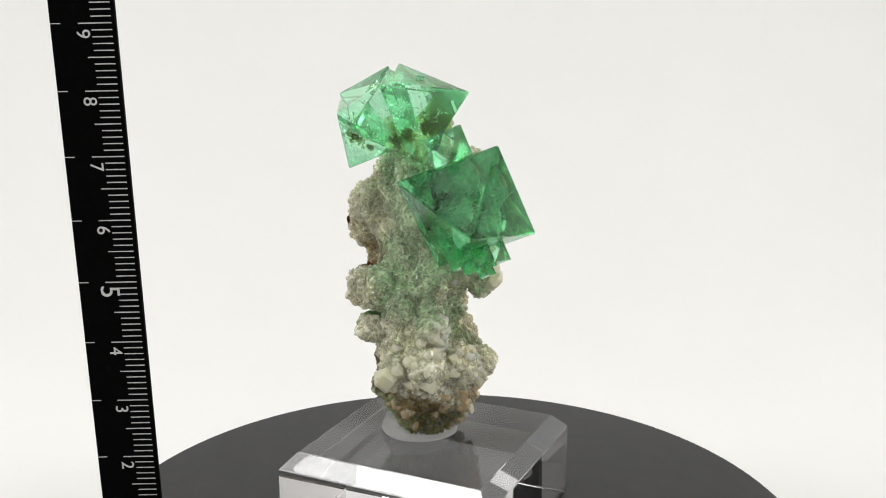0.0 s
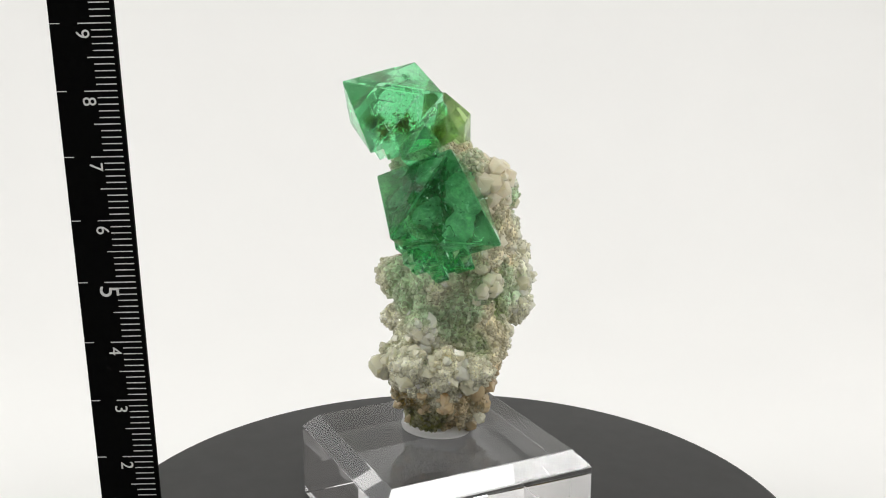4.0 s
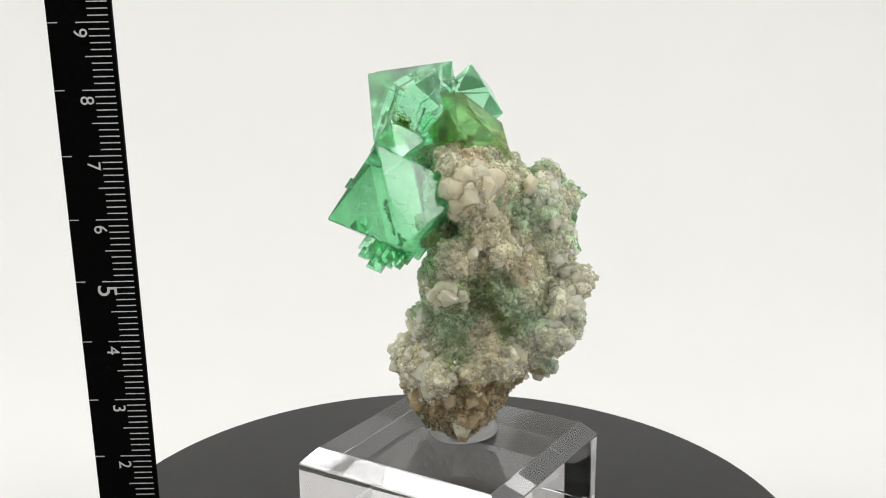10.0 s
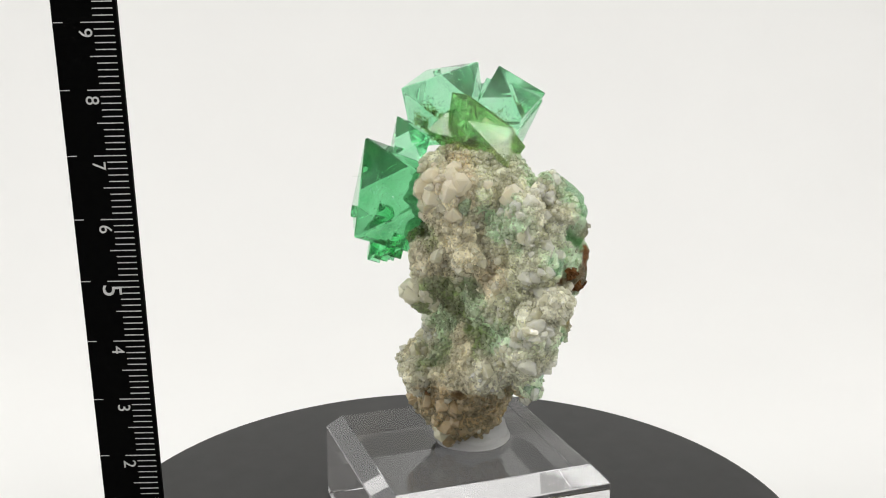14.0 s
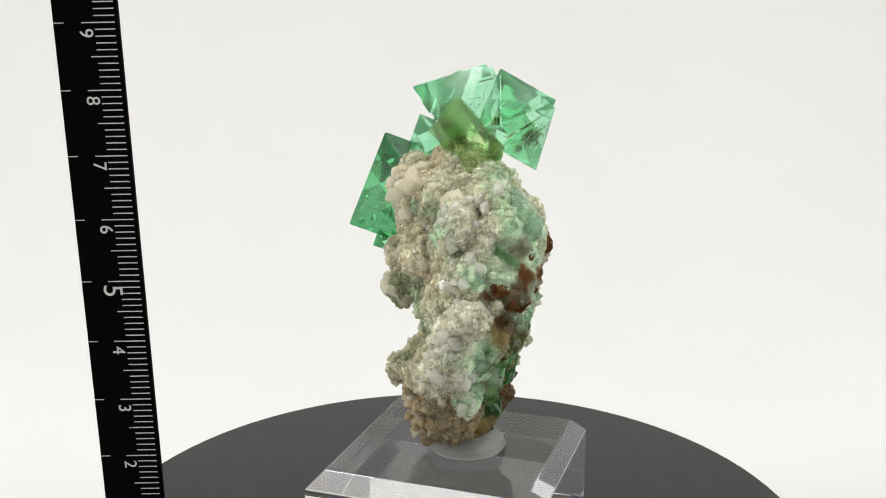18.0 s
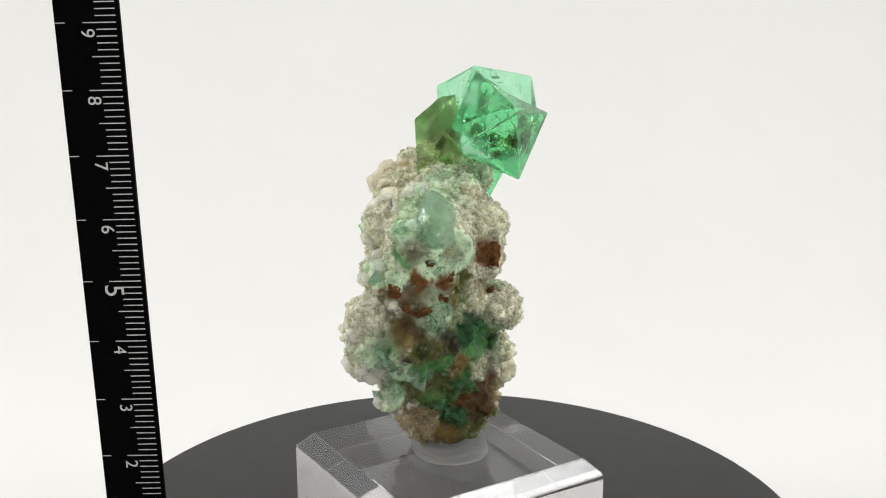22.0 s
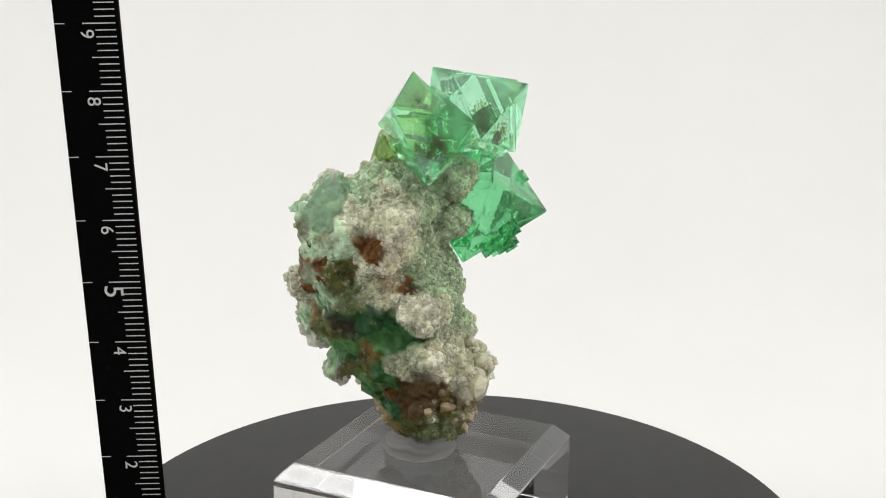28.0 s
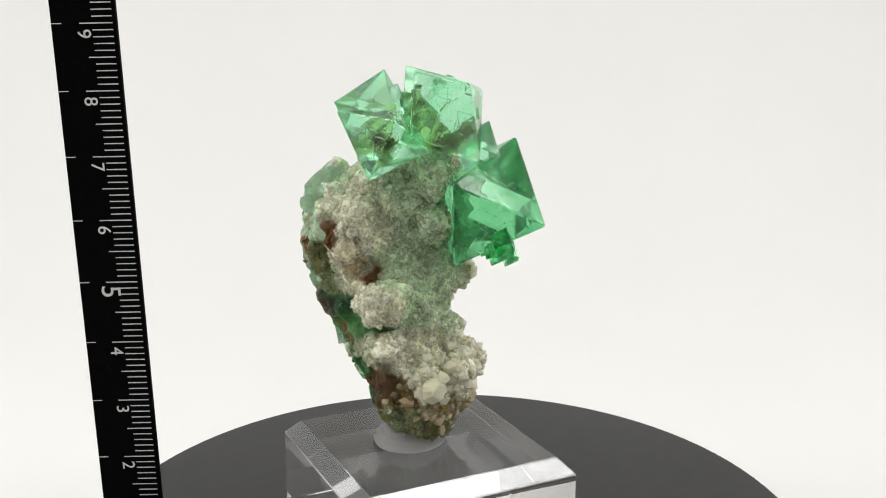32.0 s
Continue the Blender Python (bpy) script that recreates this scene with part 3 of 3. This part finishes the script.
def pale_block():
    """A rounded glassy block in the broken back."""
    bm = bmesh.new()
    for x, y, z, r in ((0, 0, 0, 1), (0.25, -0.1, 0.35, 0.7), (-0.35, 0.1, -0.3, 0.75)):
        vs = [bm.verts.new((Vector((x, y, z)) + Vector((rnd.gauss(0, 1), rnd.gauss(0, 1), rnd.gauss(0, 1))).normalized() * r * 0.95) * U) for _ in range(18)]
        out = bmesh.ops.convex_hull(bm, input=vs)
        bmesh.ops.delete(bm, geom=[g for g in out["geom_interior"] if isinstance(g, bmesh.types.BMVert)], context="VERTS")
    bmesh.ops.subdivide_edges(bm, edges=bm.edges[:], cuts=3, use_grid_fill=True)
    for _ in range(1):
        bmesh.ops.smooth_vert(bm, verts=bm.verts[:], factor=0.4, use_axis_x=True, use_axis_y=True, use_axis_z=True)
    for v in bm.verts:
        v.co += noise.noise_vector(v.co / U * 3.0) * 0.07 * U
    ob = part("fluorite_block", bm, GREEN_PALE, STONE, "frosted pale green fluorite block at the broken back")
    ob.matrix_basis = Matrix.Translation(Vector((-8.2, 16.6, 56.2)) * U) @ Matrix.Diagonal((4.6, 4.6, 4.8, 1))


pale_block()
# olive clouds inside the crystals
def cloud_mesh(rnd):
    """A feathery cloud: many little grains round one heart."""
    bm = bmesh.new()
    for _ in range(210):
        c = Vector((rnd.gauss(0, 0.36), rnd.gauss(0, 0.36), rnd.gauss(0, 0.36)))
        r = rnd.uniform(0.04, 0.2) * (1.1 - min(0.8, c.length))
        bmesh.ops.create_icosphere(bm, subdivisions=1, radius=r * U, matrix=Matrix.Translation(c * U) @ Euler((rnd.random() * 6, rnd.random() * 6, 0)).to_matrix().to_4x4() @ Matrix.Diagonal((1.3, 0.8, 0.6, 1)))
    return finish(bm, OLIVE, "cloud")


for x, y, z, r in ((-5.6, -5.8, 66.8, 2.3), (-2.2, -5.6, 68.2, 2.7), (-12.6, 0.8, 66.8, 2.9), (-10.6, 2.2, 65.0, 1.3), (-2.4, 4.4, 65.4, 1.8), (-0.8, 0.6, 66.4, 2.2)):
    ob = new("inclusion", cloud_mesh(rnd))
    ob.parent = STONE
    ob.matrix_basis = Matrix.Translation(Vector((x, y, z)) * U) @ Matrix.Diagonal((r, r, r, 1))
    tagged(ob, "cloudy olive-brown inclusion inside a crystal")



def specks():
    """Fine dark specks and short healed cracks inside the crystals."""
    rng = np.random.default_rng(9)
    verts, faces = [], []
    for (centre, axes), count in zip(LARGE, (110, 190, 110)):
        for k in range(count):
            d = rng.normal(0, 1, 3)
            d = d / np.abs(d).sum() * (rng.uniform(0.86, 0.95) if k % 3 else rng.uniform(0.3, 0.9))
            d = sum((Vector(a) * float(x) for a, x in zip(axes, d)), Vector())
            c, r, i = Vector(centre) + Vector(d), rng.uniform(0.03, 0.13), len(verts)
            verts += [(c + Vector(o) * r) * U for o in ((1, 0, 0), (-1, 0, 0), (0, 1, 0), (0, -1, 0), (0, 0, 1), (0, 0, -1))]
            faces += [(i + a, i + b, i + e) for a in (0, 1) for b in (2, 3) for e in (4, 5)]
    m = bpy.data.meshes.new("specks")
    m.from_pydata(verts, [], faces)
    m.materials.append(SPECK)
    ob = new("specks", m)
    ob.parent = STONE
    tagged(ob, "fine dark specks inside the green crystals", kind="stuff")


specks()


def veils():
    """Pale healed cracks: crooked thin slivers inside the crystals."""
    rng = np.random.default_rng(21)
    verts, faces = [], []
    for (centre, axes), count in zip(LARGE, (36, 60, 30)):
        for _ in range(count):
            d = rng.normal(0, 1, 3)
            d = d / np.abs(d).sum() * rng.uniform(0.4, 0.84)
            d = sum((Vector(a) * float(x) for a, x in zip(axes, d)), Vector())
            here, way = Vector(centre) + Vector(d), Vector(rng.normal(0, 1, 3)).normalized()
            wide = way.orthogonal().normalized()
            for k in range(int(rng.integers(3, 7))):
                i = len(verts)
                w = rng.uniform(0.04, 0.16)
                there = here + (way + Vector(rng.normal(0, 0.45, 3))) * rng.uniform(0.2, 0.5)
                verts += [p * U for p in (here, (here + there) / 2 + wide * w, there, (here + there) / 2 - wide * w, (here + there) / 2 + way.cross(wide) * 0.03)]
                faces += [(i, i + 1, i + 4), (i + 1, i + 2, i + 4), (i + 2, i + 3, i + 4), (i + 3, i, i + 4), (i + 3, i + 2, i + 1, i)]
                here = there
    m = bpy.data.meshes.new("veils")
    m.from_pydata(verts, [], faces)
    m.materials.append(VEIL)
    ob = new("healed_cracks", m)
    ob.parent = STONE
    tagged(ob, "fine pale healed cracks inside the green crystals", kind="stuff")


veils()

# broken green faces at the back
BACK = Vector((-0.67, 0.74, 0.0))
ZONE_NAMES = list(TINTS)
CHUNKS = {"green": GREEN_CLEFT, "deep_green": GREEN_CLEFT, "pale_green": GREEN_PALE, "olive": OLIVE_GREEN}
chunks = {key: [lump_mesh(rnd, m, (1.3, 1.0, 0.36), 11) for _ in range(4)] for key, m in CHUNKS.items()}
faces_back = [p for p in stone.polygons if p.normal.dot(BACK) > 0.3 and 17.5 * U < p.center.z < 58 * U]
picked = rnd.sample(faces_back, 420)
kinds = zone_at(np.array([p.center[:] for p in picked]) / U)[1]
count = 0
for p, kind in zip(picked, kinds):
    if ZONE_NAMES[kind] in CHUNKS and count < 80:
        count += 1
        seat("fluorite_chunk", rnd.choice(chunks[ZONE_NAMES[kind]]), *(p.center / U), rnd.uniform(1.2, 3.0), rnd, 0.8, "broken green fluorite face", 0.22)
scabs = [lump_mesh(rnd, RUST, (1.2, 0.8, 0.3), 30) for _ in range(3)]
for mesh in scabs:
    bm = bmesh.new()
    bm.from_mesh(mesh)
    bmesh.ops.subdivide_edges(bm, edges=bm.edges[:], cuts=3, use_grid_fill=True)
    for v in bm.verts:
        v.co += noise.noise_vector(v.co / U * 4) * 0.2 * U + noise.noise_vector(v.co / U * 11) * 0.08 * U
    bm.to_mesh(mesh)
    bm.free()
for x, y, z, r in ((-5.4, 22.5, 46.8, 1.5), (-10.3, 17.2, 48.2, 1.8), (-10.2, 17.6, 46.4, 1.5), (-9.2, 18.6, 51.2, 1.3), (-7.6, 20.8, 44.4, 1.9), (-9.4, 20.0, 44.0, 1.6), (-14.6, 10.4, 51.4, 1.9), (-14.4, 9.8, 49.6, 1.4), (-11.4, 5.5, 44.9, 1.0), (-12.2, 4.6, 45.8, 0.9), (-8.0, 8.0, 27.0, 1.6)):
    seat("rust_scab", rnd.choice(scabs), x, y, z, r, rnd, 0.62, "rust-brown iron stain crust", 0.15)


def quartz_mesh(rnd, material_, prism=0.5, tip=0.8):
    """A stubby six-sided point."""
    bm = bmesh.new()
    m, size = Matrix.Rotation(rnd.uniform(0, 1), 4, "Z"), 1.0
    wide, off = rnd.uniform(0.75, 1.2), Vector((rnd.uniform(-0.2, 0.2), rnd.uniform(-0.2, 0.2), 0))
    rings = []
    for z, r in ((-0.9, 0.85), (prism, 0.85), (prism + tip, 0.08)):
        ring = []
        for a in range(6):
            f = 1 + 0.22 * (a % 2) * (1 if r > 0.5 else 0)
            ring.append(m @ ((Vector((r * f * wide * math.cos(a * math.pi / 3), r * f / wide * math.sin(a * math.pi / 3), z + (rnd.uniform(-0.15, 0.15) if z == prism else 0))) + (off if z > prism else Vector())) * size) * U)
        rings.append(ring)
    ngon_loft(bm, rings)
    bmesh.ops.bevel(bm, geom=bm.edges[:], offset=0.11 * U, segments=2, affect="EDGES", clamp_overlap=True)
    return finish(bm, material_, "quartz")


KINDS = {}
for key, mat in (("white", WHITE_CALCITE), ("cream", CREAM_CALCITE), ("peach", PEACH_CALCITE), ("tan", BROWN_CALCITE)):
    KINDS[key] = [quartz_mesh(rnd, mat, rnd.uniform(0.2, 0.6), rnd.uniform(0.3, 0.5) if key == "peach" else rnd.uniform(0.5, 0.9)) for _ in range(9)]
QUARTZ = {
    "peach": [(4.2, 5.0, 58.2, 2.1), (3.6, 8.4, 59.2, 1.9), (3.8, 6.3, 61.4, 1.4), (4.4, 7.2, 55.5, 1.7), (6.2, 4.4, 56.8, 1.7), (0.3, 14.6, 58.7, 1.7), (5.6, 6.6, 60.0, 1.5), (7.4, 3.8, 59.0, 1.7), (7.4, 5.8, 58.0, 1.7), (6.8, 5.0, 60.6, 1.6), (6.6, 7.8, 58.6, 1.6)],
    "white": [(3.2, 10.2, 53.8, 1.7), (-0.5, -3.4, 32.0, 2.2), (-0.5, -3.2, 34.0, 2.2), (-0.6, -2.8, 36.0, 2.0), (-5.6, 17.6, 60.0, 1.6), (0.3, 21.4, 39.7, 2.1), (-2.8, 22.0, 43.5, 1.8), (-0.6, 21.1, 33.1, 2.2), (-3.6, 18.7, 57.7, 1.9), (-1.5, 20.1, 50.4, 2.0), (3.5, 18.9, 37.4, 1.8), (5.3, -1.5, 29.0, 2.6),
              (-0.4, 17.4, 56.9, 1.9), (0.6, 18.0, 53.0, 2.3), (0.2, 19.5, 47.5, 2.3), (-1.1, 21.0, 44.1, 2.1), (1.3, 20.6, 39.6, 2.4), (2.0, 20.2, 34.8, 2.4), (-0.5, 20.0, 31.0, 1.8), (-2.1, 16.4, 26.4, 1.9), (0.8, 16.3, 56.5, 1.7)],
    "cream": [(-9.2, -5.4, 28.5, 2.8), (8.6, 2.6, 42.6, 2.8), (6.7, 5.7, 49.2, 1.9), (6.3, 10.1, 47.5, 1.6), (7.0, 1.8, 46.0, 2.1), (4.8, 13.6, 48.2, 1.6), (8.0, 4.6, 42.6, 2.0), (7.4, 1.4, 42.0, 1.8), (4.8, -1.1, 31.0, 1.8), (6.3, -1.1, 25.7, 2.2), (-6.8, -6.3, 29.6, 1.8),
              (1.9, -4.9, 29.0, 2.3), (7.1, 2.2, 28.9, 2.1), (3.6, 18.7, 38.3, 2.0), (-0.1, 22.2, 42.9, 2.0), (5.6, 15.3, 31.6, 1.7), (-8.6, -3.4, 27.6, 2.0), (-1.2, -4.1, 34.9, 2.0), (-1.1, -5.3, 31.5, 2.0), (3.1, -3.7, 29.8, 2.0), (-8.0, -4.3, 27.8, 1.9),
              (-1.7, -6.4, 28.1, 2.3), (-11.5, 1.7, 33.4, 1.8), (-4.6, -5.4, 28.4, 1.9), (-5.1, -6.0, 31.3, 1.8)],
    "tan": [(5.1, 5.7, 20.2, 2.3), (6.0, 8.6, 24.4, 1.9), (4.3, -3.6, 23.0, 1.9), (6.8, 5.6, 23.7, 1.9), (4.2, -3.6, 24.8, 1.8), (2.0, 8.0, 20.8, 1.9), (7.0, 1.8, 23.6, 2.0), (0.6, -4.4, 22.6, 1.8), (-9.0, -0.5, 25.0, 1.6), (-7.5, -3.0, 22.5, 1.6), (-5.5, -4.2, 21.5, 1.5)]}
NAMES = {"peach": "peach-tinted stubby quartz crystal", "white": "milky white stubby quartz crystal", "cream": "cream stubby quartz crystal on the matrix", "tan": "tan-stained quartz crystal near the foot"}
for key, rows in QUARTZ.items():
    for x, y, z, r in rows:
        seat("quartz_crystal", rnd.choice(KINDS[key]), x, y, z, r * (1.0 if key == "peach" else 0.66), rnd, 0.5 if key == "peach" else 0.64, NAMES[key], 0.4)
        for _ in range(5):
            k = rnd.uniform(0.22, 0.52) * r
            seat("quartz_crystal", rnd.choice(KINDS[key if rnd.random() < 0.7 else "cream"]), x + rnd.gauss(0, 0.75) * r, y + rnd.gauss(0, 0.75) * r, z + rnd.gauss(0, 0.75) * r, k, rnd, 0.6, "", 0.6)


def druse():
    """The sugary coat: thousands of tiny crystals on the stone."""
    rng = np.random.default_rng(3)
    mesh = stone
    k = len(mesh.polygons)
    mid, nor = np.empty(k * 3, np.float32), np.empty(k * 3, np.float32)
    mesh.polygons.foreach_get("center", mid)
    mesh.polygons.foreach_get("normal", nor)
    mid, nor = mid.reshape(-1, 3), nor.reshape(-1, 3)
    share = {"green": 0.0, "deep_green": 0.0, "olive": 0.06, "ochre": 0.10, "brown": 0.02, "rust": 0.0, "dark_brown": 0.0, "pale_green": 0.08}
    tint, kind = zone_at(mid / U)
    back = (nor[:, 0] * -0.67 + nor[:, 1] * 0.74 > 0.35) & (mid[:, 2] < 58 * U)
    density = np.array([share.get(key, 0.72) for key in TINTS])[kind]
    keep = rng.random(k) < np.where(back, density, np.maximum(density, 0.6 * (density > 0.05))) * 0.6
    keep &= ~in_crystals(mid / U, 0.98)
    mid, nor, tint = mid[keep], nor[keep], tint[keep]
    k = len(mid)
    way = nor + rng.normal(0, 0.38, (k, 3))
    way /= np.linalg.norm(way, axis=1, keepdims=True)
    side = np.cross(way, np.where(np.abs(way[:, 2:]) < 0.8, (0.0, 0.0, 1.0), (1.0, 0.0, 0.0)))
    side /= np.linalg.norm(side, axis=1, keepdims=True)
    other = np.cross(way, side)
    r = (np.clip(rng.gamma(4.0, 0.062, k), 0.12, 0.7) * U)[:, None]
    turn = rng.random(k) * 6.28
    rings = []
    for s in range(6):
        a = (turn + s * math.pi / 3)[:, None]
        rings.append(mid + (side * np.cos(a) + other * np.sin(a)) * r + way * r * (0.45 + 0.12 * (s % 2)))
    tip = mid + way * r * 1.35 + side * r * rng.uniform(-0.25, 0.25, (k, 1))
    foot = mid - way * r * 1.1
    verts = np.stack(rings + [tip, foot], axis=1).reshape(-1, 3)
    one = np.array([(s, (s + 1) % 6, 6) for s in range(6)] + [((s + 1) % 6, s, 7) for s in range(6)])
    faces = (one[None] + np.arange(k)[:, None, None] * 8).reshape(-1, 3)
    verts, faces = verts.tolist(), faces.tolist()
    m = bpy.data.meshes.new("druse")
    m.from_pydata(verts, [], faces)
    m.materials.append(DRUSE)
    paint(m, np.repeat(tint, 8, axis=0))
    ob = new("druse", m)
    ob.parent = STONE
    tagged(ob, "sugary coat of tiny glittering quartz crystals", kind="stuff")


druse()


# ---- ruler ----
def ruler():
    base = new("ruler")
    tagged(base, "upright black plastic centimetre ruler with white marks", "ruler")
    mm = 1 / 1.08
    bm = bmesh.new()
    box(bm, 0, 9.75 * mm, 0, 0.9, 0, 122 * mm)
    bmesh.ops.bevel(bm, geom=bm.edges[:], offset=0.12 * U, segments=1, affect="EDGES")
    part("blade", bm, RULER, base)
    meshes = {}
    for long_ in (3.05, 4.0, 4.95):
        b = bmesh.new()
        box(b, -long_ * mm, 0, -0.035, 0.1, -0.075, 0.075)
        meshes[long_] = finish(b, INK, "mark")
    b = bmesh.new()
    box(b, 0, 1.45 * mm, -0.035, 0.1, -0.06, 0.06)
    short = finish(b, INK, "mark")
    for k in range(6, 104):
        long_ = 4.95 if k % 10 == 0 else 4.0 if k % 5 == 0 else 3.05
        ob = new("tick_mark", meshes[long_])
        ob.parent, ob.location = base, Vector((9.2 * mm, 0, k * mm)) * U
        if k % 10 == 0:
            ob = new("tick_mark", short)
            ob.parent, ob.location = base, Vector((0.15 * mm, 0, k * mm)) * U
    for k in range(2, 10):
        font = bpy.data.curves.new("numeral", "FONT")
        font.body, font.size, font.extrude = str(k), (0.0043 if k == 5 else 0.0029), 0.00004
        font.align_x, font.align_y = "CENTER", "CENTER"
        carrier = new("numeral_outline", font)
        bpy.context.view_layer.update()
        mesh = bpy.data.meshes.new_from_object(carrier.evaluated_get(bpy.context.evaluated_depsgraph_get()))
        bpy.data.objects.remove(carrier)
        mesh.materials.clear()
        mesh.materials.append(INK)
        ob = new("numeral", mesh)
        ob.parent = base
        ob.matrix_basis = Matrix.Translation(Vector((4.75 * mm, -0.02, (k * 10 - 1.55) * mm)) * U) @ Matrix.Rotation(radians(90), 4, "X") @ Matrix.Rotation(radians(-90), 4, "Z")
    up = Vector((-0.0184, -0.0201, 1)).normalized()
    side = Vector((1, 0, 0.0184)).normalized()
    m = Matrix((side, up.cross(side), up)).transposed().to_4x4()
    m.translation = Vector((-52.06, -13.28, 0.02)) * U
    base.matrix_world = m
    return base


ruler()


# ---- what turns ----
def motions():
    steps = [2.0 * i for i in range(17)]
    for thing in (BLOCK, PUTTY_LUMP, STONE):
        walk(thing, [(t, pose(0, 0, 0, 0, 0, TURN * t)) for t in steps])
    walk(TABLE, [(t, pose(TABLE_AT[0] * U, TABLE_AT[1] * U, 0, 0, 0, TURN * t)) for t in steps])


motions()
